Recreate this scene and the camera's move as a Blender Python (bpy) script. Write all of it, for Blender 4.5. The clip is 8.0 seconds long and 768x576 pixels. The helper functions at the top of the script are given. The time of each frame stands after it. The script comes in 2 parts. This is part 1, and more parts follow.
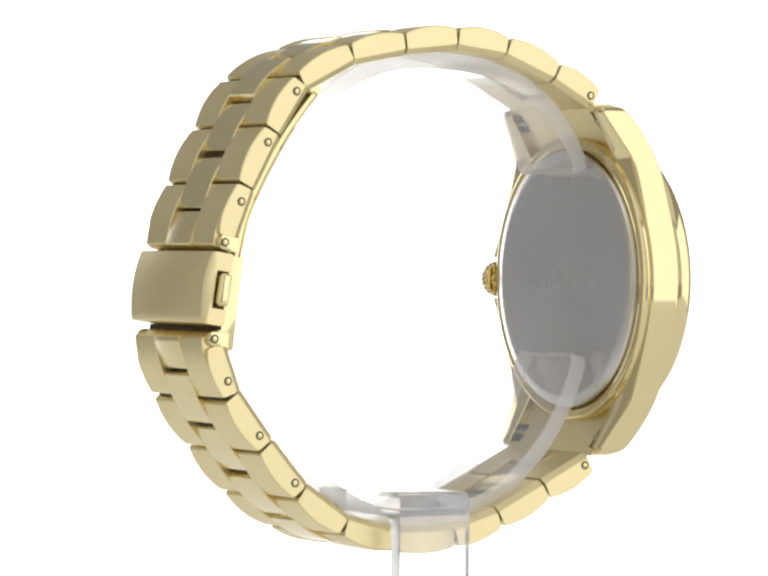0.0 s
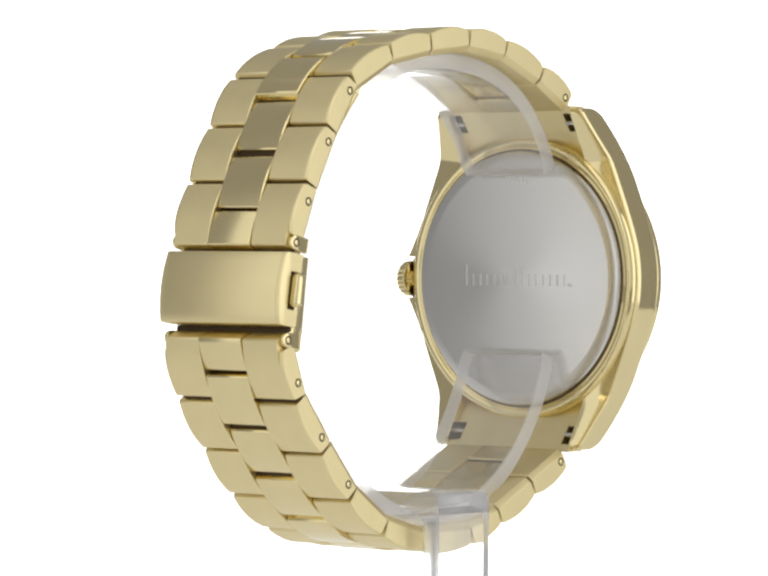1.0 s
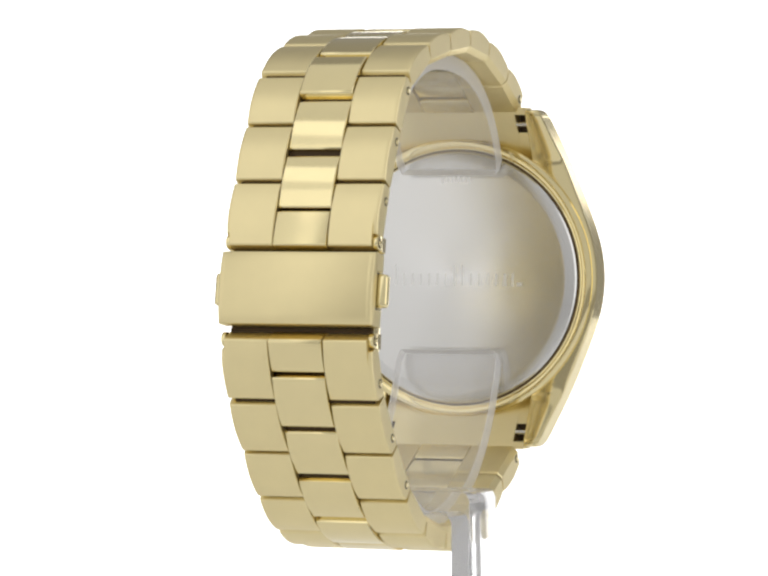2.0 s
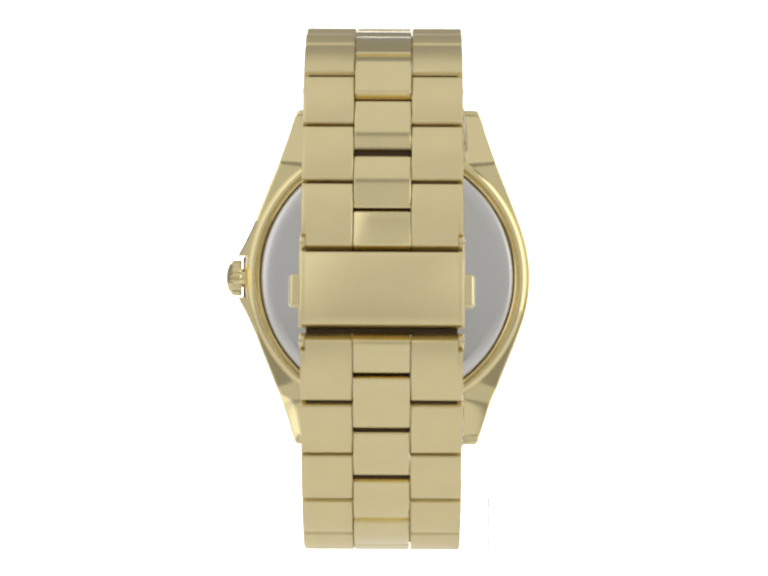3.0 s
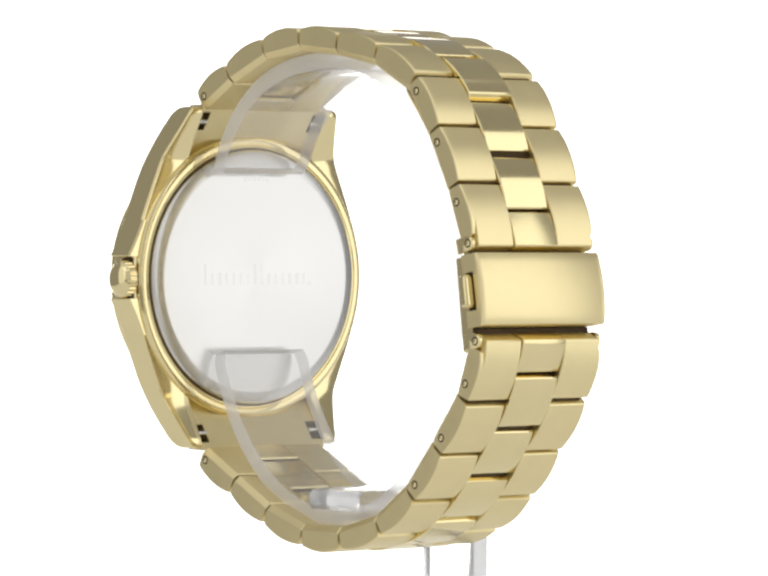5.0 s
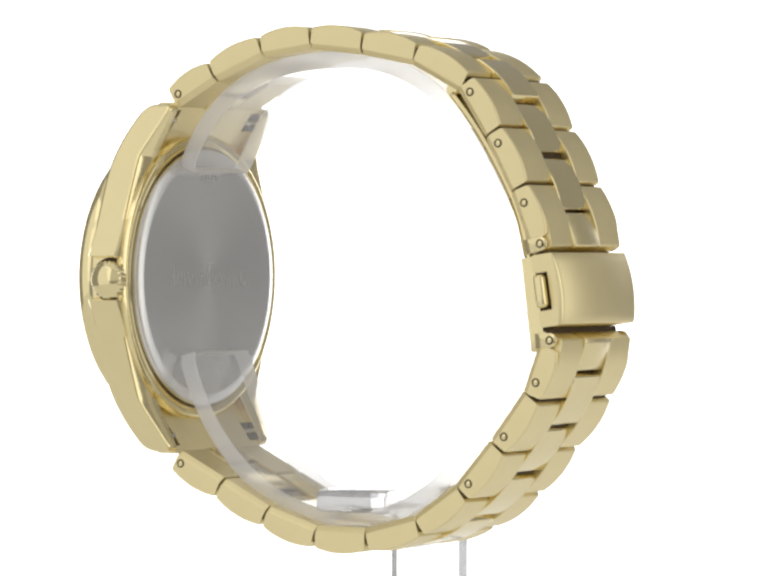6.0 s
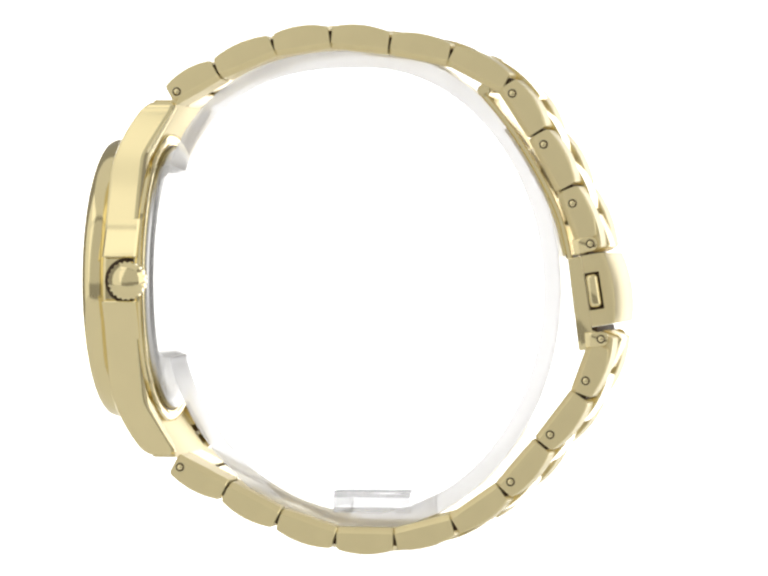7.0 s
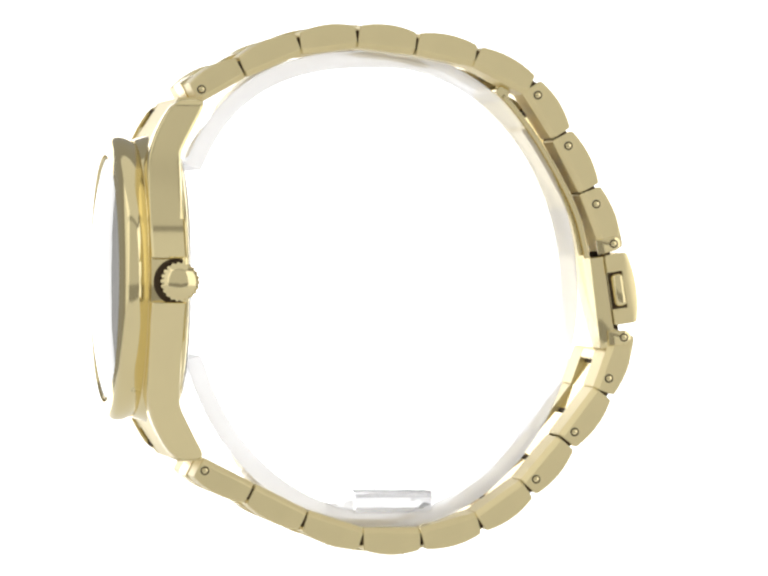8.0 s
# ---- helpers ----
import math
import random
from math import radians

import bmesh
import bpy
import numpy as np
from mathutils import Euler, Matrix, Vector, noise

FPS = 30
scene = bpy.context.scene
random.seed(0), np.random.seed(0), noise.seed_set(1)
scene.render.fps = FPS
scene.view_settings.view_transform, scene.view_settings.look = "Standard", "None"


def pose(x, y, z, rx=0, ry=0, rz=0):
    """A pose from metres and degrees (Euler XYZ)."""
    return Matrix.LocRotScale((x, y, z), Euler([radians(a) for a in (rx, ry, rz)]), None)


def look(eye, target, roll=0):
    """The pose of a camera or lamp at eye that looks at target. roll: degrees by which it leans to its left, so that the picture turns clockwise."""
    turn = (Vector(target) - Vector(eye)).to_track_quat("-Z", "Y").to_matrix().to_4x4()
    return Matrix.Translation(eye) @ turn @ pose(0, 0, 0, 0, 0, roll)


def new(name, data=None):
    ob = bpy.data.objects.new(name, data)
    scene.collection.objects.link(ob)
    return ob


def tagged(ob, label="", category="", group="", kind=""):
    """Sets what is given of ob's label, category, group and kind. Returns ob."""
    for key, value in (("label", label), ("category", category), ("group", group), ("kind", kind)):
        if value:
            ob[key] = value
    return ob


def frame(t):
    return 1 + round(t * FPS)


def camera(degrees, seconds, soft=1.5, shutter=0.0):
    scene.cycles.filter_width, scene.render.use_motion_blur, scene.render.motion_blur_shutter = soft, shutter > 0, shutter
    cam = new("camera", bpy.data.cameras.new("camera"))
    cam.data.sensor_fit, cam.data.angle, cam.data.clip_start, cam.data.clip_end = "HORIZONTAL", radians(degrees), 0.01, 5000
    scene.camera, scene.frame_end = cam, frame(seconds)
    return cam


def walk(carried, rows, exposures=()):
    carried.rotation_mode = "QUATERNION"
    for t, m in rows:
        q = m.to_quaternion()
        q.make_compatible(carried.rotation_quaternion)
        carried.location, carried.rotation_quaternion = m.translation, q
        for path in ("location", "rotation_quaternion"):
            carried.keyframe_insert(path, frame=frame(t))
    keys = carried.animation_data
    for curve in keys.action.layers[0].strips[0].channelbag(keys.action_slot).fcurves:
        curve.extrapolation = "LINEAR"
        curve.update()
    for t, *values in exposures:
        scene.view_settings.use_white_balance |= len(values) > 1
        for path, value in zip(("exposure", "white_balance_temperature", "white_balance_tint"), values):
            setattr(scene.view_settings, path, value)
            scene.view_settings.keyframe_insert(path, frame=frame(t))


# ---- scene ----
# Lengths below are in millimetres unless a name says otherwise; MM turns them into metres.
MM = 0.001
CENTRE = 0.090            # height of the bracelet's middle over the table, metres
BASE = 33.4               # from the lowest link up to the bracelet's middle

# ---- camera ----
cam = camera(9.976, 8.0, soft=2.6)
EYE = Vector((0.0001, -0.5614, CENTRE + 0.00663))
AIM = EYE + Vector((0, 1, math.tan(radians(-0.644))))
walk(cam, [(0, look(EYE, AIM, 0.247)), (8, look(EYE, AIM, 0.247))])

# ---- light: a grey studio with softboxes and a white sweep that glows by itself ----
world = bpy.data.worlds.new("studio")
world.use_nodes = True
scene.world = world
world.node_tree.nodes["Background"].inputs["Color"].default_value = (1.0, 0.985, 0.97, 1)
world.node_tree.nodes["Background"].inputs["Strength"].default_value = 0.305


def softbox(name, eye, width, height, radiance, colour=(1, 1, 1)):
    data = bpy.data.lights.new(name, "AREA")
    data.shape, data.size, data.size_y = "RECTANGLE", width, height
    data.energy, data.color = radiance * math.pi * width * height, colour
    lamp = new(name, data)
    lamp.matrix_world = look(eye, (0, 0, CENTRE))
    return lamp


softbox("softbox_key", (0.78, -0.30, 0.15), 0.94, 1.25, 1.04)
softbox("softbox_front", (0.0, -1.25, 0.58), 2.5, 1.3, 0.27)
softbox("softbox_side", (-0.76, -0.50, 0.42), 0.92, 1.5, 0.55)
softbox("softbox_top", (0.0, -0.10, 0.95), 1.3, 1.1, 0.38)


# ---- materials ----
def shader(name):
    m = bpy.data.materials.new(name)
    m.use_nodes = True
    return m, m.node_tree.nodes, m.node_tree.links, m.node_tree.nodes["Principled BSDF"]


def metal(name, colour, rough, brush=0.0, stretch=(1, 1, 1), scale=9000.0, spread=0.05):
    """A metal with brush lines (long along the axis whose stretch is small) and faint handling marks."""
    m, n, l, b = shader(name)
    b.inputs["Metallic"].default_value = 1.0
    pos = n.new("ShaderNodeTexCoord")
    mp = n.new("ShaderNodeMapping")
    mp.inputs["Scale"].default_value = stretch
    fine = n.new("ShaderNodeTexNoise")
    fine.inputs["Scale"].default_value, fine.inputs["Detail"].default_value = scale, 3.0
    wide = n.new("ShaderNodeTexNoise")
    wide.inputs["Scale"].default_value, wide.inputs["Detail"].default_value = 260.0, 4.0
    l.new(pos.outputs["Object"], mp.inputs["Vector"])
    l.new(mp.outputs["Vector"], fine.inputs["Vector"])
    l.new(pos.outputs["Object"], wide.inputs["Vector"])
    tint = n.new("ShaderNodeMix")
    tint.data_type = "RGBA"
    tint.inputs["A"].default_value = (*[c * (1 - spread) for c in colour], 1)
    tint.inputs["B"].default_value = (*[min(1, c * (1 + spread)) for c in colour], 1)
    l.new(wide.outputs["Fac"], tint.inputs["Factor"])
    l.new(tint.outputs["Result"], b.inputs["Base Color"])
    rr = n.new("ShaderNodeMapRange")
    rr.inputs["To Min"].default_value, rr.inputs["To Max"].default_value = rough * 0.9, rough * 1.1
    both = n.new("ShaderNodeMath")
    both.operation = "ADD"
    half = n.new("ShaderNodeMath")
    half.operation = "MULTIPLY"
    half.inputs[1].default_value = 0.5
    l.new(fine.outputs["Fac"], both.inputs[0])
    l.new(wide.outputs["Fac"], both.inputs[1])
    l.new(both.outputs[0], half.inputs[0])
    l.new(half.outputs[0], rr.inputs["Value"])
    l.new(rr.outputs["Result"], b.inputs["Roughness"])
    if brush:
        bump = n.new("ShaderNodeBump")
        bump.inputs["Strength"].default_value, bump.inputs["Distance"].default_value = brush, 0.00002
        l.new(fine.outputs["Fac"], bump.inputs["Height"])
        l.new(bump.outputs["Normal"], b.inputs["Normal"])
    return m


GOLD = (0.862, 0.742, 0.418)
gold_brushed = metal("brushed_gold", GOLD, 0.39, 0.25, (1.0, 0.06, 1.0))
gold_polished = metal("polished_gold", GOLD, 0.09, 0.0, spread=0.03)
gold_satin = metal("satin_gold", GOLD, 0.11, 0.05, (0.08, 1.0, 1.0))
gold_panel = metal("fine_brushed_gold", GOLD, 0.25, 0.12, (1.0, 0.06, 1.0))
# brown in place of gold: the groove's shade is put into the colour
groove_brown = metal("shaded_gold_groove", (0.17, 0.115, 0.06), 0.45)
# dark colour that paints the shade inside gaps and recesses
gap_shade = metal("painted_gap_shade", (0.085, 0.060, 0.036), 0.6)
steel = metal("steel", (0.62, 0.61, 0.60), 0.25)


def case_back_steel():
    m, n, l, b = shader("turned_steel")
    b.inputs["Metallic"].default_value = 1.0
    b.inputs["Base Color"].default_value = (0.72, 0.712, 0.69, 1)
    b.inputs["Roughness"].default_value = 0.30
    b.inputs["Anisotropic"].default_value = 0.75
    tan = n.new("ShaderNodeTangent")
    tan.direction_type, tan.axis = "RADIAL", "Y"
    l.new(tan.outputs["Tangent"], b.inputs["Tangent"])
    pos = n.new("ShaderNodeTexCoord")
    wide = n.new("ShaderNodeTexNoise")
    wide.inputs["Scale"].default_value, wide.inputs["Detail"].default_value = 90.0, 2.0
    l.new(pos.outputs["Object"], wide.inputs["Vector"])
    rr = n.new("ShaderNodeMapRange")
    rr.inputs["To Min"].default_value, rr.inputs["To Max"].default_value = 0.21, 0.27
    l.new(wide.outputs["Fac"], rr.inputs["Value"])
    l.new(rr.outputs["Result"], b.inputs["Roughness"])
    return m


turned_steel = case_back_steel()


def clear(name, ior, tint, clarity=1.0, rough=0.03):
    m, n, l, b = shader(name)
    b.inputs["Base Color"].default_value = (*tint, 1)
    b.inputs["Transmission Weight"].default_value = clarity
    b.inputs["IOR"].default_value = ior
    b.inputs["Roughness"].default_value = rough
    return m


acrylic = clear("clear_acrylic", 1.45, (0.995, 0.995, 1.0), 0.86, 0.03)


def sheet(name, clear_share, sheen, body):
    """Clear sheet seen straight through, with a mirror sheen that grows at grazing angles and a faint milky body."""
    m, n, l, b = shader(name)
    n.remove(b)
    facing, power, gain = n.new("ShaderNodeLayerWeight"), n.new("ShaderNodeMath"), n.new("ShaderNodeMath")
    facing.inputs["Blend"].default_value = 0.5
    power.operation, power.inputs[1].default_value = "POWER", 3.6
    gain.operation, gain.inputs[1].default_value, gain.inputs[2].default_value = "MULTIPLY_ADD", 0.9, 0.04
    l.new(facing.outputs["Facing"], power.inputs[0])
    l.new(power.outputs[0], gain.inputs[0])
    through_part, matt, glow, gloss = (n.new("ShaderNodeBsdf" + k) for k in ("Transparent", "Diffuse", "Translucent", "Glossy"))
    through_part.inputs["Color"].default_value = (0.985, 0.985, 0.988, 1)
    matt.inputs["Color"].default_value = glow.inputs["Color"].default_value = (0.97, 0.965, 0.975, 1)
    gloss.inputs["Roughness"].default_value = sheen
    milky, inside, skin = (n.new("ShaderNodeMixShader") for k in range(3))
    milky.inputs["Fac"].default_value = body
    inside.inputs["Fac"].default_value = clear_share
    l.new(matt.outputs[0], milky.inputs[1])
    l.new(glow.outputs[0], milky.inputs[2])
    l.new(milky.outputs[0], inside.inputs[1])
    l.new(through_part.outputs[0], inside.inputs[2])
    l.new(gain.outputs[0], skin.inputs["Fac"])
    l.new(inside.outputs[0], skin.inputs[1])
    l.new(gloss.outputs[0], skin.inputs[2])
    l.new(skin.outputs[0], n["Material Output"].inputs["Surface"])
    return m


cuff_sheet = sheet("clear_cuff_sheet", 0.89, 0.05, 0.35)
acrylic_edge = sheet("sawn_acrylic_edge", 0.45, 0.4, 0.35)
crystal_glass = clear("mineral_crystal", 1.52, (0.99, 0.99, 0.99))


def plain(name, colour, rough, glow=0.0):
    m, n, l, b = shader(name)
    b.inputs["Base Color"].default_value = (*colour, 1)
    b.inputs["Roughness"].default_value = rough
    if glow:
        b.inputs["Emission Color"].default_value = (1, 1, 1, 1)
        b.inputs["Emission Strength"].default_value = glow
    return m


dial_white = plain("dial_lacquer", (0.78, 0.77, 0.74), 0.35)
# emission stands in for the studio light on the backdrop
sweep_white = plain("glowing_white_sweep", (0.82, 0.82, 0.82), 0.6, 1.7)
# slight emission added to brighten the lower links from beneath
table_white = plain("glowing_white_table", (0.80, 0.80, 0.80), 0.6, 0.13)
engraving = metal("engraved_steel", (0.68, 0.667, 0.647), 0.28)


# ---- mesh helpers (millimetres in, metres out) ----
def part(name, bm, material, parent, label="", m=None, keep=False, sharp=32):
    """Links a bmesh as one mesh object under a thing or a part."""
    me = bm if keep else to_mesh(name, bm, material, sharp)
    ob = new(name, me)
    ob.parent = parent
    if m is not None:
        ob.matrix_basis = m
    if label:
        ob["label"] = label
    return ob


def to_mesh(name, bm, material, sharp=32):
    bmesh.ops.recalc_face_normals(bm, faces=bm.faces)
    bmesh.ops.scale(bm, vec=(MM, MM, MM), verts=bm.verts)
    me = bpy.data.meshes.new(name)
    bm.to_mesh(me)
    bm.free()
    me.materials.append(material)
    me.polygons.foreach_set("use_smooth", [True] * len(me.polygons))
    me.set_sharp_from_angle(angle=radians(sharp))
    return me


def loft(sections, closed=False):
    """Skins equal-sized rings of points, with capped ends."""
    bm = bmesh.new()
    rings = [[bm.verts.new(p) for p in s] for s in sections]
    k = len(rings[0])
    pairs = list(zip(rings, rings[1:])) + ([(rings[-1], rings[0])] if closed else [])
    for a, b in pairs:
        for i in range(k):
            bm.faces.new((a[i], a[(i + 1) % k], b[(i + 1) % k], b[i]))
    if not closed:
        bm.faces.new(rings[0])
        bm.faces.new(rings[-1][::-1])
    return bm


def lathe(profile, steps=96, closed=True):
    """Turns (radius, y) points round the y axis."""
    bm = bmesh.new()
    rings = []
    for i in range(steps):
        a = 2 * math.pi * i / steps
        rings.append([bm.verts.new((r * math.cos(a), y, r * math.sin(a))) for r, y in profile])
    k = len(profile)
    for i in range(steps):
        a, b = rings[i], rings[(i + 1) % steps]
        for j in range(k if closed else k - 1):
            bm.faces.new((a[j], a[(j + 1) % k], b[(j + 1) % k], b[j]))
    bmesh.ops.remove_doubles(bm, verts=bm.verts, dist=1e-5)
    return bm


def box(bm, x0, x1, y0, y1, z0, z1, bevel=0.0):
    v = bmesh.ops.create_cube(bm, size=1)["verts"]
    bmesh.ops.scale(bm, vec=(x1 - x0, y1 - y0, z1 - z0), verts=v)
    bmesh.ops.translate(bm, vec=((x0 + x1) / 2, (y0 + y1) / 2, (z0 + z1) / 2), verts=v)
    if bevel:
        edges = list({e for w in v for e in w.link_edges})
        bmesh.ops.bevel(bm, geom=edges, offset=bevel, segments=3, profile=0.5, affect="EDGES")
    return bm


def prism(outline, x0, x1, edge=0.0):
    """A (y, z) outline drawn out from x0 to x1; edge pulls in the rim of both ends."""
    if not edge:
        return loft([[(x, y, z) for y, z in outline] for x in (x0, x1)])
    cy = sum(p[0] for p in outline) / len(outline)
    cz = sum(p[1] for p in outline) / len(outline)

    def pulled(x, d):
        out = []
        for y, z in outline:
            r = math.hypot(y - cy, z - cz)
            out.append((x, y - (y - cy) / r * d, z - (z - cz) / r * d))
        return out
    return loft([pulled(x0, edge), pulled(x0 + edge * 0.4, edge * 0.3), pulled(x0 + edge, 0),
                 pulled(x1 - edge, 0), pulled(x1 - edge * 0.4, edge * 0.3), pulled(x1, edge)])


# ---- white table and the panel behind it, both made to glow ----
def slab(name, x0, x1, y0, y1, z0, z1, material, label, category):
    bm = bmesh.new()
    box(bm, x0 / MM, x1 / MM, y0 / MM, y1 / MM, z0 / MM, z1 / MM)
    tagged(new(name, to_mesh(name, bm, material)), label, category, kind="structure")


slab("table_surface", -0.36, 0.36, -0.30, 0.42, -0.03, 0.0, table_white, "unseen white table top under the stand, with an added glow", "table")
slab("backdrop", -0.29, 0.29, 0.424, 0.444, -0.03, 0.23, sweep_white, "seamless white backdrop, blown out by a glow of its own", "backdrop")

# ---- wristwatch ----
watch = new("wristwatch")
tagged(watch, "gold-tone wristwatch with link bracelet, seen from its steel back", "wristwatch")
LIFT = Matrix.Translation((0, 0, BASE * MM))
CASE_Z = 1.45                             # the case sits a little above the bracelet's middle


def at(y, z, turn=0.0, x=0.0):
    """A pose in the watch: y, z in millimetres from the bracelet's middle, turned about x."""
    return LIFT @ pose(x * MM, y * MM, z * MM, turn)


CASE = at(0, CASE_Z, x=0.35)

# -- bracelet --
HALF = 9.85               # half of the bracelet's width
MID = 3.48                # half of the centre links' width
DEEP = 2.90               # thickness of a link at its ends
# the joints between links, round the loop, at half thickness: (y, z)
UPPER = [(25.9, 24.5), (19.85, 27.93), (12.55, 30.96), (5.2, 31.95), (-2.39, 31.12), (-10.03, 29.65),
         (-17.12, 26.0), (-21.1, 19.9), (-24.79, 13.0), (-27.9, 5.1)]
LOWER = [(-29.43, -5.0), (-26.63, -12.77), (-21.9, -19.0), (-16.92, -24.83), (-10.73, -29.15), (-3.24, -31.15),
         (4.31, -31.12), (11.7, -28.75), (18.53, -25.3), (25.2, -21.9)]


def link_outline(length, deep, bulge, drop=0.0, low=0.0, cut=(0.0, 0.0)):
    """Side view of a link, x along the bracelet and y outward; drop lowers the outer face, low raises the inner one."""
    h = length / 2
    pts = [(-h + 0.18, -deep / 2 + low), (h - 0.18, -deep / 2 + low), (h, -deep / 2 + low + 0.18), (h, deep / 2 - 0.34 - drop),
           (h - 0.06, deep / 2 - 0.15 - drop), (h - 0.22, deep / 2 - 0.02 - drop)]
    e = h - 0.22
    for i in range(1, 8):
        s = e - 2 * e * i / 8
        u = abs(s / e)
        pts.append((s, deep / 2 - drop - 0.02 + bulge * (1 - u * u)))
    pts += [(-h + 0.22, deep / 2 - 0.02 - drop), (-h + 0.06, deep / 2 - 0.15 - drop), (-h, deep / 2 - 0.34 - drop), (-h, -deep / 2 + low + 0.18)]
    return [(s * (h - cut[0]) / h if s < 0 else s * (h - cut[1]) / h, n) for s, n in pts]


def link_block(length, x0, x1, deep=DEEP, bulge=0.52, outer=True, cut=(0.0, 0.0)):
    """A link block from x0 to x1; local y runs along the bracelet, z outward. cut shortens the outermost strip, for a hinge."""
    def ring(x, drop, low, ends=(0.0, 0.0)):
        return [(x, s, n) for s, n in link_outline(length, deep, bulge, drop, low, ends)]
    rings = [ring(x0, 0.14, 0.10), ring(x0 + 0.05, 0.04, 0.0), ring(x0 + 0.14, 0.0, 0.0)]
    if outer:
        if cut != (0.0, 0.0):
            rings += [ring(9.28, 0.0, 0.0), ring(9.29, 0.0, 0.0, cut)]
        rings += [ring(x1 - 0.55, 0.0, 0.0, cut), ring(x1 - 0.22, 0.0, 0.42, cut), ring(x1 - 0.07, 0.05, 0.62, cut), ring(x1, 0.17, 0.74, cut)]
    else:
        rings += [ring(x1 - 0.14, 0.0, 0.0), ring(x1 - 0.05, 0.04, 0.0), ring(x1, 0.14, 0.10)]
    return loft(rings)


def ring_mesh(name, r0, r1, height, material):
    return to_mesh(name, lathe([(r0, 0), (r1, 0), (r1, height), (r0, height)], 20), material)


pin_mesh = to_mesh("pin", lathe([(0, 0), (0.36, 0), (0.36, 0.06), (0.26, 0.12), (0, 0.12)], 20), gold_polished)
# flat ring round the pin; the groove's shade is put into its dark colour
hole_shade_mesh = ring_mesh("pin_hole_shade", 0.34, 0.55, 0.02, gap_shade)
# added dark block under the centre links' gaps, painting their shade
centre_shade_mesh = to_mesh("centre_gap_shade", box(bmesh.new(), -3.52, 3.52, -0.6, 0.6, -0.7, 0.95, 0.1), gap_shade)
block_cache = {}


def outer_links(a, b, pin=None, cut=(0.0, 0.0)):
    """The two outer blocks of the link between the joints a and b, with their pins."""
    (y0, z0), (y1, z1) = a, b
    length = math.hypot(y1 - y0, z1 - z0) - 0.32
    # local y points backwards along the loop so that local z faces outward
    turn = math.degrees(math.atan2(z0 - z1, y0 - y1))
    for side in (1, -1):
        ends = cut if side > 0 else cut[::-1]
        key = (round(length, 1), ends)
        if key not in block_cache:
            block_cache[key] = to_mesh("outer_link", link_block(key[0], MID + 0.09, HALF, cut=ends), gold_brushed, 22)
        m = at((y0 + y1) / 2, (z0 + z1) / 2, turn)
        if side < 0:
            m = m @ pose(0, 0, 0, 0, 0, 180)
        ob = part("outer_link", block_cache[key], None, watch, m=m, keep=True)
        if pin is not None:
            py = pin if side > 0 else -pin
            p = pose(HALF * MM, py * MM, 0.0, 0, 0, -90)
            part("pin", pin_mesh, None, ob, m=p, keep=True)
            part("pin_hole_shade", hole_shade_mesh, None, ob, m=p, keep=True)
    part("centre_gap_shade", centre_shade_mesh, None, watch, m=at((y0 + y1) / 2, (z0 + z1) / 2, turn), keep=True)


centre_mesh = to_mesh("centre_link", link_block(7.02, -MID, MID, 2.6, 0.40, False), gold_satin, 22)


def centre_link(p, a, b):
    """A centre link across the joint p between its neighbours a and b."""
    turn = math.degrees(math.atan2(a[1] - b[1], a[0] - b[0]))
    c, s = math.cos(radians(turn)), math.sin(radians(turn))
    n = 0.06
    part("centre_link", centre_mesh, None, watch, m=at(p[0] - s * n, p[1] + c * n, turn), keep=True)


# filler for the joints; its dark colour stands for the shade inside them
joint_shade_mesh = to_mesh("joint_shade", box(bmesh.new(), -9.2, 9.2, -0.5, 0.5, -0.75, 0.75, 0.12), gap_shade)


def joint_shade(p, a, b):
    """An added dark block deep in the joint between two links, painting the gap's shade."""
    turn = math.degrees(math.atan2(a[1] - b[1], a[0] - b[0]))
    part("joint_shade", joint_shade_mesh, None, watch, m=at(p[0], p[1], turn), keep=True)


for k, (a, b) in enumerate(zip(UPPER, UPPER[1:])):
    outer_links(a, b, {0: 2.3, 6: 2.2, 7: 2.25, 8: 2.2}.get(k), (1.55, 0.0) if k == 8 else (0.0, 0.0))
for k, (a, b) in enumerate(zip(LOWER, LOWER[1:])):
    outer_links(a, b, {0: -2.2, 1: -2.3, 2: -2.3, 8: -2.7}.get(k), (0.0, 1.5) if k == 0 else (0.0, 0.0))
for row in (UPPER, LOWER):
    for a, p, b in zip(row, row[1:], row[2:]):
        centre_link(p, a, b)
        joint_shade(p, a, b)


def centre_panel(a, b, near):
    """The fixed half-length centre piece at one end of the link between a and b."""
    length = math.hypot(b[0] - a[0], b[1] - a[1])
    turn = math.degrees(math.atan2(a[1] - b[1], a[0] - b[0]))
    size = length - 3.72 - 0.2
    off = (length / 2 - size / 2 - 0.05) * (1 if near else -1)
    bm = link_block(size, -MID, MID, DEEP + 0.25, 0.10, False)
    part("centre_panel", bm, gold_panel, watch,
         m=at((a[0] + b[0]) / 2, (a[1] + b[1]) / 2, turn) @ Matrix.Translation((0, off * MM, 0.12 * MM)))


centre_panel(UPPER[0], UPPER[1], True)
centre_panel(UPPER[8], UPPER[9], False)
centre_panel(LOWER[0], LOWER[1], True)
centre_panel(LOWER[8], LOWER[9], False)

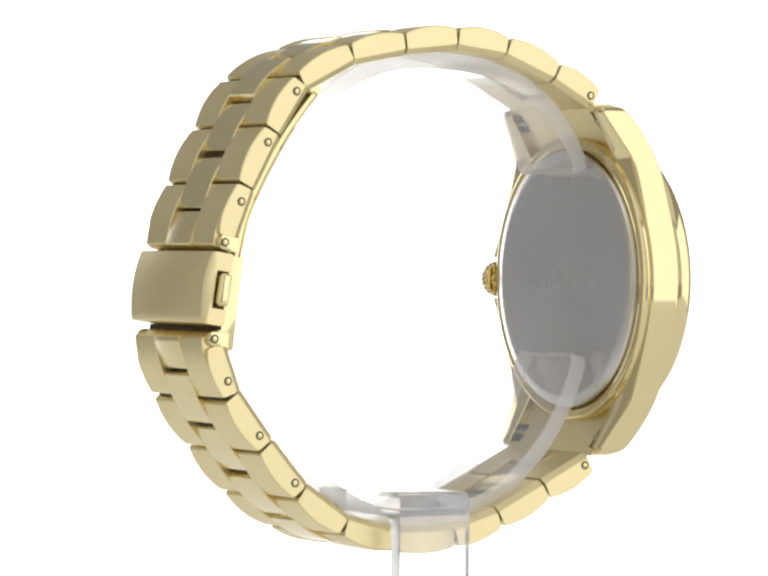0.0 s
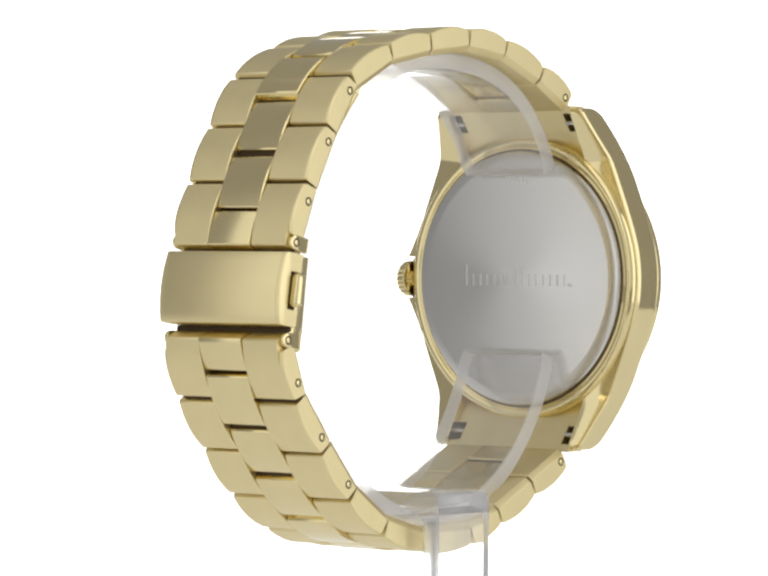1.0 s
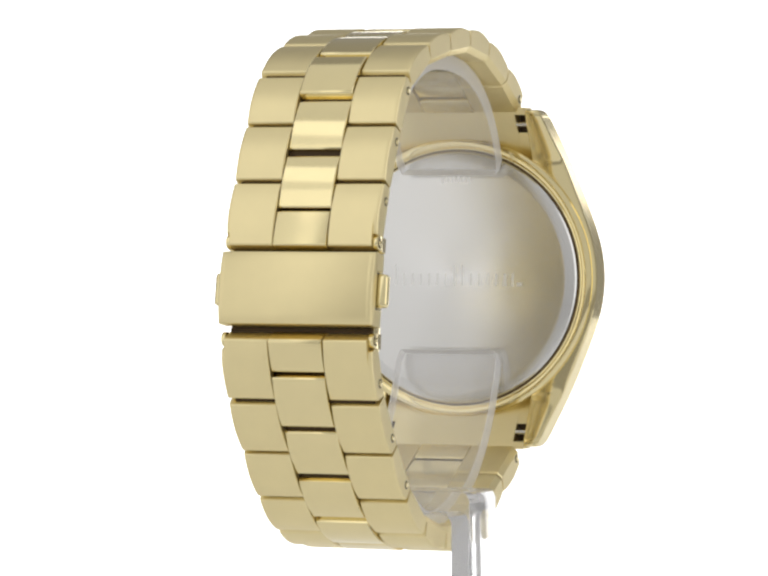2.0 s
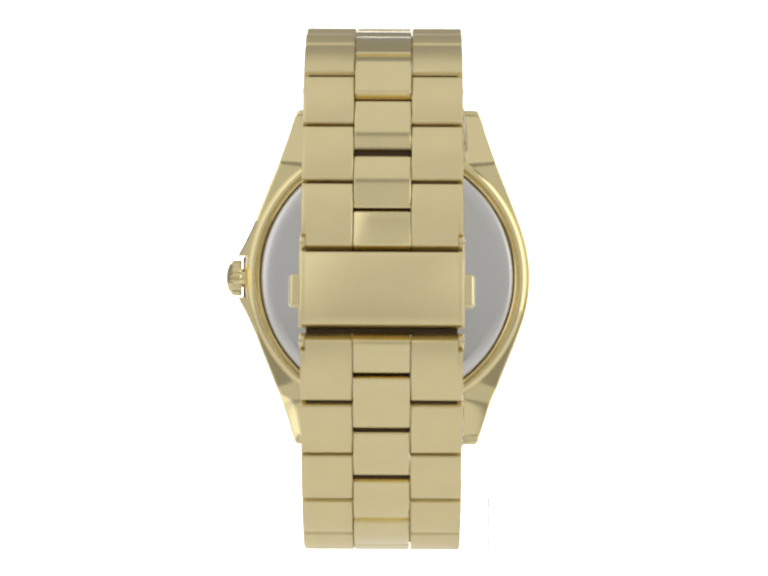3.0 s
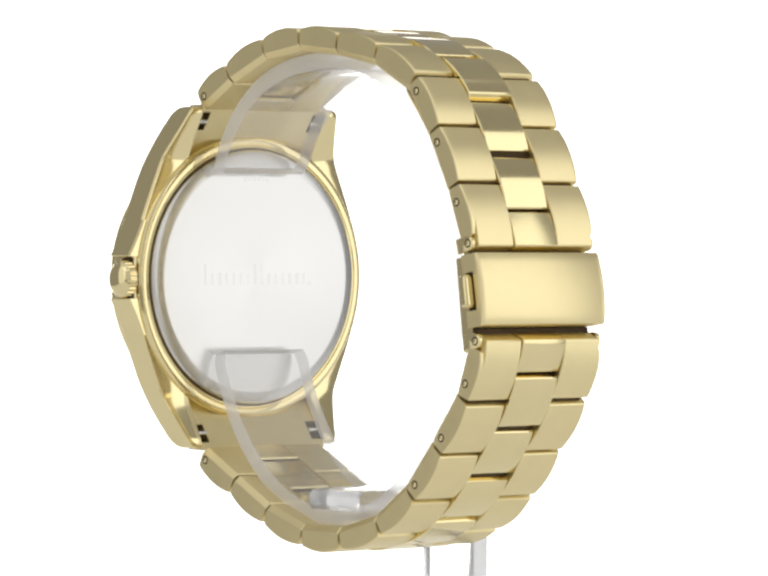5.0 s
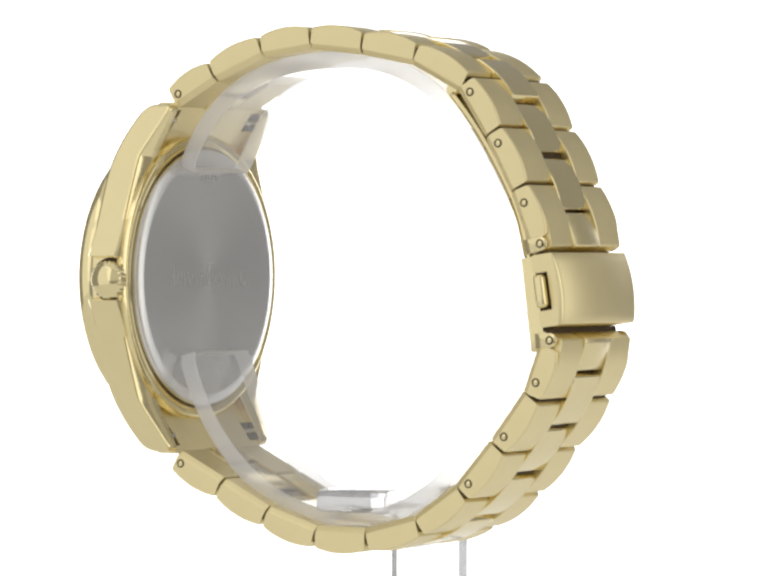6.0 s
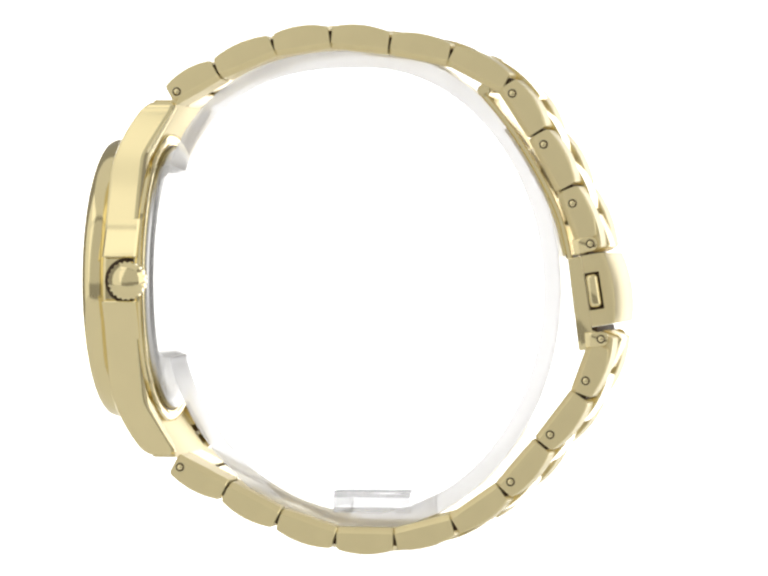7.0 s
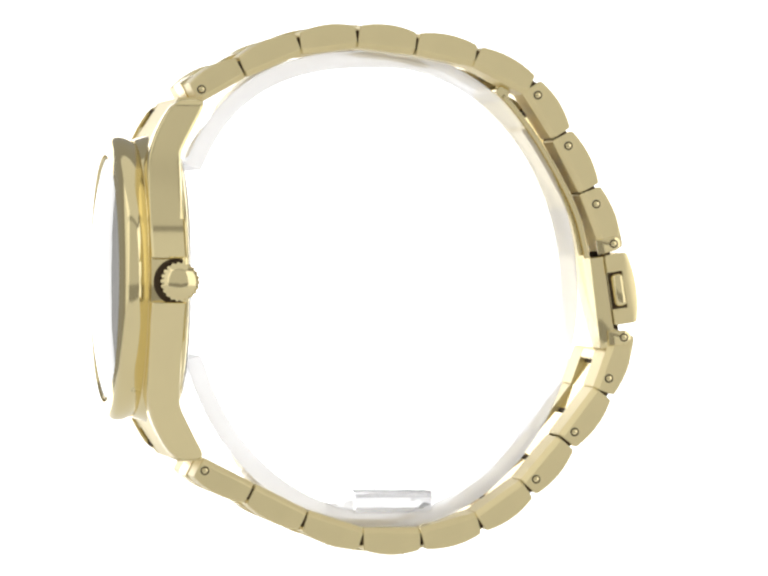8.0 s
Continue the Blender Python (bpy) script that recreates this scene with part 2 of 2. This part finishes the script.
# added dark blocks that paint the shade in the gaps either side of the clasp
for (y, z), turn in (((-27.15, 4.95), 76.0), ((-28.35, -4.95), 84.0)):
    part("joint_shade", box(bmesh.new(), -9.2, 9.2, -0.7, 0.7, -0.75, 0.35, 0.12), gap_shade, watch, m=at(y, z, turn))

# -- fold-over clasp --
CLASP = at(-28.62, 0.38, 81.0)            # local y up along the bracelet, z outward
COVER = CLASP @ Matrix.Translation((0, 0, 0.2 * MM))
clasp_body = link_block(8.95, -9.5, 9.5, 3.0, 0.55, False)
clasp = part("clasp_cover", clasp_body, gold_brushed, watch, "plain brushed gold clasp cover", m=COVER)


def clasp_cheek(x0, x1):
    """The side wall of the cover, open towards the wrist where the push button sits."""
    out = [(s, n) for s, n in link_outline(8.95, 3.0, 0.55)]
    wall = [p for p in out[2:]]
    notch = [(-4.3, -1.5), (-2.45, -1.5), (-2.45, 0.42), (2.25, 0.42), (2.25, -1.5), (4.3, -1.5)]
    ring = notch + wall

    def shell(x, drop):
        return [(x, s, n - (drop if n > 0.9 else 0)) for s, n in ring]
    if x1 < x0:
        return loft([shell(x0, 0.0), shell(x1 + 0.35, 0.0), shell(x1 + 0.12, 0.10), shell(x1, 0.36)])
    return loft([shell(x0, 0.0), shell(x1 - 0.35, 0.0), shell(x1 - 0.12, 0.10), shell(x1, 0.36)])


for side in (1, -1):
    part("cheek", clasp_cheek(9.35 * side, 10.05 * side), gold_brushed, clasp)
    bm = bmesh.new()
    box(bm, 8.8, 11.25, -2.1, 1.95, -1.2, 0.2, 0.42)
    if side < 0:
        bmesh.ops.scale(bm, vec=(-1, 1, 1), verts=bm.verts)
        bmesh.ops.reverse_faces(bm, faces=bm.faces)
    part("push_button", bm, gold_polished, clasp, "polished gold push button")
    # dark plate in the slot, painting the shade round the button
    bm = bmesh.new()
    box(bm, min(9.51 * side, 9.55 * side), max(9.51 * side, 9.55 * side), -2.43, 2.23, -1.45, 0.40)
    part("button_slot_shade", bm, gap_shade, clasp)

# base plate under the cover, with the knuckles that hold the end links
base = prism([(4.4, -3.08), (-7.05, -3.45), (-7.2, -3.3), (-7.2, -0.75), (-6.9, -0.6), (-5.3, -0.75), (-5.0, -1.36), (4.4, -1.36)], -9.3, 9.3, 0.12)
part("clasp_base", base, gold_polished, watch, m=CLASP)


def knuckle(y, z, foot_y, foot_z, x):
    """A hinge tab with a round end at (y, z) that runs back to its foot."""
    r = 0.92
    a0 = math.atan2(foot_z - z, foot_y - y)
    pts = [(y + r * math.cos(a0 + math.pi / 2 + math.pi * i / 10), z + r * math.sin(a0 + math.pi / 2 + math.pi * i / 10)) for i in range(11)]
    dy, dz = -math.sin(a0) * r, math.cos(a0) * r
    pts += [(foot_y - dy, foot_z - dz), (foot_y + dy, foot_z + dz)]
    return prism(pts, x - 0.30, x + 0.30, 0.07)


for side in (1, -1):
    for y, z, fy, fz in ((-27.8, 6.1, -25.7, 5.6), (-29.2, -5.75, -27.2, -5.9)):
        tab = part("hinge_tab", knuckle(y, z, fy, fz, 9.62 * side), gold_polished, watch, m=LIFT)
        p = pose(9.92 * side * MM, y * MM, z * MM, 0, 0, -90 * side)
        part("pin", pin_mesh, None, tab, m=p, keep=True)
        part("pin_hole_shade", hole_shade_mesh, None, tab, m=p, keep=True)


def strip(points, thick, half, turns=5):
    """A curved strip through (y, z) points (its inner face), of one thickness."""
    pts = []
    n = len(points)
    for i in range(n - 1):
        p0, p1, p2, p3 = points[max(i - 1, 0)], points[i], points[i + 1], points[min(i + 2, n - 1)]
        for j in range(turns):
            t = j / turns
            pts.append(tuple(0.5 * (2 * p1[k] + (p2[k] - p0[k]) * t + (2 * p0[k] - 5 * p1[k] + 4 * p2[k] - p3[k]) * t * t
                                    + (3 * p1[k] - p0[k] - 3 * p2[k] + p3[k]) * t ** 3) for k in (0, 1)))
    pts.append(points[-1])
    rings = []
    for i, (y, z) in enumerate(pts):
        a, b = pts[max(i - 1, 0)], pts[min(i + 1, len(pts) - 1)]
        d = math.hypot(b[0] - a[0], b[1] - a[1])
        ny, nz = (b[1] - a[1]) / d, -(b[0] - a[0]) / d
        e = min(0.15, thick * 0.2)
        rings.append([(x, y + ny * o, z + nz * o) for x, o in (
            (-half + e, 0), (half - e, 0), (half, e), (half, thick - e), (half - e, thick), (-half + e, thick), (-half, thick - e), (-half, e))])
    return loft(rings)


BLADE_LINE = [(-14.2, 25.0), (-16.5, 22.3), (-19.0, 18.85), (-22.0, 13.8), (-23.95, 9.6), (-25.0, 5.6), (-25.25, 4.3)]
blade = part("folding_blade", strip(BLADE_LINE, -0.75, 7.4), gold_polished, watch, "thin curved gold blade of the folding clasp", m=LIFT)
curl = lathe([(0, -7.4), (0.75, -7.4), (0.85, -7.25), (0.85, 7.25), (0.75, 7.4), (0, 7.4)], 20)
part("blade_hook", curl, gold_polished, blade, m=pose(0, -13.95 * MM, 25.25 * MM, 0, 0, 90))
inner_leaf = strip([(-16.85, 20.65), (-18.35, 18.55), (-21.35, 13.45), (-23.3, 9.35), (-24.3, 5.5), (-24.5, 4.6)], -0.5, 6.8)
part("inner_leaf", inner_leaf, gold_polished, blade, m=None)

# -- case --
ROUND = 19.2              # radius of the case
BACK, FRONT = 27.45, 32.3  # its flat back and front, along y

case = part("case", lathe([(16.95, BACK + 1.2), (17.02, BACK + 0.2), (17.12, BACK), (17.28, BACK - 0.05), (17.40, BACK + 0.08), (17.52, BACK - 0.02), (17.9, BACK - 0.1),
                           (18.3, BACK - 0.02), (18.6, BACK + 0.2), (18.72, BACK + 0.55), (18.72, BACK + 1.2), (17.7, FRONT - 0.5), (17.5, FRONT), (15.5, FRONT), (15.5, BACK + 1.2)], 128),
            gold_polished, watch, "polished round gold watch case", m=CASE, sharp=26)


def back_y(z):
    """Back face of the case's flank at the height z over its middle; it falls towards the lug's tip."""
    d = abs(z) - 15.6
    soft = 0.5 * (d + math.sqrt(d * d + 0.5))
    return BACK + 0.62 - 0.56 * soft


def front_y(z):
    d = max(0.0, abs(z) - 12.5)
    return FRONT - 0.05 - 0.041 * d * d


def side_x(z):
    """Half width of the case at the height z: round in the middle, drawn out to the lugs' tips."""
    z = abs(z)
    if z < 6.0:
        return math.sqrt(ROUND ** 2 - z * z)
    t = (z - 6.0) / 16.3
    start, slope, tip, tip_slope = math.sqrt(ROUND ** 2 - 36.0), -0.329 * 16.3, 12.2, -0.27 * 16.3
    return (start * (2 * t ** 3 - 3 * t * t + 1) + slope * (t ** 3 - 2 * t * t + t)
            + tip * (3 * t * t - 2 * t ** 3) + tip_slope * (t ** 3 - t * t))


def flank(sx):
    """One polished flank of the case, in one sweep from the lower lug's tip to the upper one's."""
    rows = []
    n = 120
    for i in range(n + 1):
        u = 2 * i / n - 1
        z = 22.3 * (0.6 * math.sin(math.pi / 2 * u) + 0.4 * u)
        # the tips are rounded off
        t = min(1.0, max(0.0, (abs(z) - 21.0) / 1.3))
        inset = 1.0 * (1 - math.sqrt(1 - t * t))
        xo, b, f = side_x(z) - 0.35 * inset, back_y(z) + inset, front_y(z) - inset
        xi = 10.25 if abs(z) > 13.4 else max(10.25, math.sqrt(17.0 ** 2 - z ** 2))
        e = 0.26
        rows.append([(sx * x, y, z) for x, y in ((xi, b + 0.1), (xi + 0.1, b), (xo - e * 1.6, b), (xo - e * 0.4, b + e * 0.5), (xo, b + e * 1.5), (xo, b + e * 2.0), (xo, f - e * 1.5), (xo, f - e),
                                                 (xo - e * 0.3, f - e * 0.3), (xo - e, f), (xi + 0.1, f), (xi, f - 0.1))])
    return loft(rows)


for sx in (1, -1):
    part("flank", flank(sx), gold_polished, case, sharp=30)

# crown guards
for sz in (1, -1):
    pts = [(-18.3, 2.75), (-19.95, 2.75)]
    for i in range(13):
        z = 2.85 + 4.65 * i / 12
        pts.append((-side_x(z) - 1.0 * (1 - i / 12) ** 2 - 0.01, z))
    pts.append((-17.0, 7.4))
    rings = [[(x + d * 0.25, y, sz * z) for x, z in pts] for y, d in ((BACK + 0.45, 1), (BACK + 0.7, 0), (FRONT - 0.35, 0), (FRONT - 0.1, 1))]
    part("crown_guard", loft(rings), gold_polished, case)

# end links between the lugs, with the notches that show the spring bars


def end_link(sz):
    def cut(x0, x1, z0, z1):
        def yb(z):
            return 24.75 + (22.5 - z) * 0.70
        zm = (z0 + z1) / 2
        pts = [(yb(z), z) for z in (z1, zm, z0)] + [(front_y(z) - 0.4, z) for z in (z0, zm, z1)]
        return prism([(y, sz * z) for y, z in pts], x0, x1)
    body = part("end_link", cut(-8.6, 8.6, 14.2, 22.6), gold_brushed, watch, m=CASE)
    for s in (1, -1):
        a, b = sorted((8.62 * s, 10.22 * s))
        part("shoulder", cut(a, b, 14.2, 19.3), gold_brushed, body)
        part("shoulder", cut(a, b, 21.6, 22.6), gold_brushed, body)
        # added lining, coloured dark for the shade deep in the notch
        part("notch_shade", prism([(27.6, sz * 19.25), (27.6, sz * 21.65), (28.6, sz * 21.65), (28.6, sz * 19.25)], a, b), gap_shade, body)
        bar = lathe([(0, 0), (0.32, 0), (0.32, 1.55), (0, 1.55)], 14)
        part("spring_bar", bar, steel, body, m=pose(8.64 * s * MM, 26.3 * MM, sz * 20.4 * MM, 0, 0, -90 * s))


end_link(1)
end_link(-1)

# steel back: a bevelled step, a flat and faint rings
back = lathe([(0, 26.6), (15.2, 26.6), (15.35, 26.62), (16.3, 26.8), (16.62, 26.92), (16.8, 27.15), (16.85, 27.5), (16.85, 28.9), (0, 28.9)], 128)
case_back = part("case_back", back, turned_steel, watch, "brushed stainless steel case back", m=CASE, sharp=20)


# brown ring painting the shade in the gold groove round the case back
groove_shade = lathe([(16.8, 27.68), (17.1, 27.68), (17.1, 28.3), (16.8, 28.3)], 96)
part("groove_shade", groove_shade, groove_brown, watch, m=CASE)


# faint engraving, too worn to read
def engraved(x0, x1, z0, z1):
    bm = bmesh.new()
    box(bm, x0, x1, 26.596, 26.61, z0, z1)
    part("engraving", bm, engraving, case_back)


rng = random.Random(7)
for i in range(15):                       # the maker's mark across the middle: worn strokes of two heights
    x = -8.6 + 1.18 * i
    engraved(x, x + 0.22 + 0.2 * rng.random(), -1.0, 1.7 if i in (0, 7, 8) else 0.55)
engraved(8.6, 9.3, -1.05, -0.6)

for i in range(6):                        # a worn line of lettering along the upper rim
    a = radians(82 + 3.2 * i)
    engraved(13.1 * math.cos(a) - 0.22, 13.1 * math.cos(a) + 0.2, 13.1 * math.sin(a) - 0.4, 13.1 * math.sin(a) + 0.4)

# bezel, crystal and dial
part("bezel", lathe([(15.6, FRONT - 0.5), (17.3, FRONT - 0.5), (17.65, FRONT + 0.1), (17.9, FRONT + 0.8), (17.95, FRONT + 1.5), (17.82, FRONT + 2.1), (17.45, FRONT + 2.5), (16.9, FRONT + 2.72),
                     (15.6, FRONT + 3.0), (15.4, FRONT + 2.4)], 128), gold_polished, watch, "polished rounded gold bezel", m=CASE @ Matrix.Translation((0, 0.45 * MM, 0)))
crystal = part("crystal", lathe([(0, FRONT + 1.6), (15.3, FRONT + 1.6), (15.3, FRONT + 2.9), (15.0, FRONT + 3.2), (12.0, FRONT + 3.75), (6.0, FRONT + 4.2), (0, FRONT + 4.3)], 96),
               crystal_glass, watch, "clear domed mineral crystal", m=CASE)
crystal.visible_shadow = False
part("dial", lathe([(0, FRONT + 0.2), (15.2, FRONT + 0.2), (15.2, FRONT + 1.75), (0, FRONT + 1.75)], 96), dial_white, watch, "plain pale dial", m=CASE @ Matrix.Translation((0, 0.45 * MM, 0)))

# added dark disc behind the crown, painting the shade in its gap
shade_disc = loft([[(x, max(28.3, 29.1 + rr * math.cos(2 * math.pi * k / 40)), -0.2 + rr * math.sin(2 * math.pi * k / 40)) for k in range(40)]
               for x, rr in ((-18.6, 2.85), (-19.23, 2.85), (-19.28, 2.7))])
part("crown_gap_shade", shade_disc, gap_shade, case)

# crown: a fluted grip with a domed cap
crown_rings = []
for x, r, flute in ((0.0, 1.2, 0), (0.5, 1.2, 0), (0.5, 2.15, 0), (0.7, 2.42, 0.16), (1.7, 2.42, 0.16), (1.85, 2.2, 0.04), (2.15, 1.98, 0), (2.4, 1.6, 0), (2.58, 1.1, 0), (2.68, 0.6, 0), (2.70, 0.25, 0)):
    crown_rings.append([(-18.95 - x, 28.85 + (r - (flute if k % 4 in (2, 3) else 0)) * math.cos(2 * math.pi * k / 88),
                         -0.2 + (r - (flute if k % 4 in (2, 3) else 0)) * math.sin(2 * math.pi * k / 88)) for k in range(88)])
part("crown", loft(crown_rings), gold_polished, watch, "fluted gold winding crown", m=CASE, sharp=28)

# ---- clear stand: a C-shaped cuff on an angled bracket ----
stand = new("display_stand")
tagged(stand, "clear acrylic watch stand with a C-shaped cuff", "display stand")
STAND_LIFT = Matrix.Translation((0, 0, CENTRE))


def cuff():
    """An open ring, flattened on the case's side, with rounded lips."""
    cy, cz, top, thick, half = 1.2, 0.1, 30.25, 2.2, 7.1
    pts = []
    first, last = 32.0, 340.7
    n = 110
    for i in range(n + 1):
        a = radians(first + (last - first) * i / n)
        c, s = math.cos(a), math.sin(a)
        p, wide = ((2.6, 27.3) if s > 0 else (2.0, 26.3)) if c > 0 else (2.0, 25.0)
        r = (abs(c / wide) ** p + abs(s / top) ** p) ** (-1 / p)
        pts.append((cy + r * c, cz + r * s))
    rings = []
    for i, (y, z) in enumerate(pts):
        a, b = pts[max(i - 1, 0)], pts[min(i + 1, n)]
        d = math.hypot(b[0] - a[0], b[1] - a[1])
        ny, nz = -(b[1] - a[1]) / d, (b[0] - a[0]) / d
        k = 0.5 if i in (0, n) else 0.0
        e = 0.12
        rings.append([(x, y + ny * o, z + nz * o) for x, o in (
            (-half + e + k, 0.1 * k), (half - e - k, 0.1 * k), (half - k, e), (half - k, thick - e), (half - e - k, thick - 0.1 * k), (-half + e + k, thick - 0.1 * k), (-half + k, thick - e), (-half + k, e))])
    return loft(rings)


cuff_part = part("cuff", cuff(), cuff_sheet, stand, "bent clear acrylic cuff", m=STAND_LIFT)

# bracket: a tongue inside the bracelet and an upright beside it, drawn out in y
FLOOR = -CENTRE / MM + 0.05
corner = [(-8.0, -26.0), (-7.6, -25.4), (-7.0, -25.2), (12.6, -25.2), (13.2, -25.5), (13.6, -26.2), (13.6, FLOOR), (11.15, FLOOR), (11.15, -29.2), (10.7, -28.4),
          (9.9, -28.05), (-7.0, -28.05), (-7.6, -27.8), (-8.0, -27.2)]
rings = [[(x, y, z) for x, z in [(px + (0.12 if px < 5 else 0) * k - (0.1 if px > 13 else 0) * k, pz) for px, pz in corner]] for y, k in ((-5.0, 1), (-4.85, 0), (4.85, 0), (5.0, 1))]
bracket = part("bracket", loft(rings), acrylic, stand, "clear acrylic upright bracket", m=STAND_LIFT)
for ob in (cuff_part, bracket):
    ob.visible_shadow = False
cuff_part.data.materials.append(acrylic_edge)   # the sawn edges and the lips' ends are matt
for f in cuff_part.data.polygons:
    if abs(f.normal[0]) > 0.5 or len(f.vertices) > 4:
        f.material_index = 1


# ---- the turntable's turn ----
def motions():
    spin, faces_camera = 20.134, 3.0156   # degrees a second; the moment when the clasp faces the camera
    times = [0.5 * i for i in range(17)]
    walk(watch, [(t, pose(0, 0, CENTRE - BASE * MM, 0, 0, spin * (t - faces_camera))) for t in times])
    walk(stand, [(t, pose(0, 0, 0, 0, 0, spin * (t - faces_camera))) for t in times])


motions()
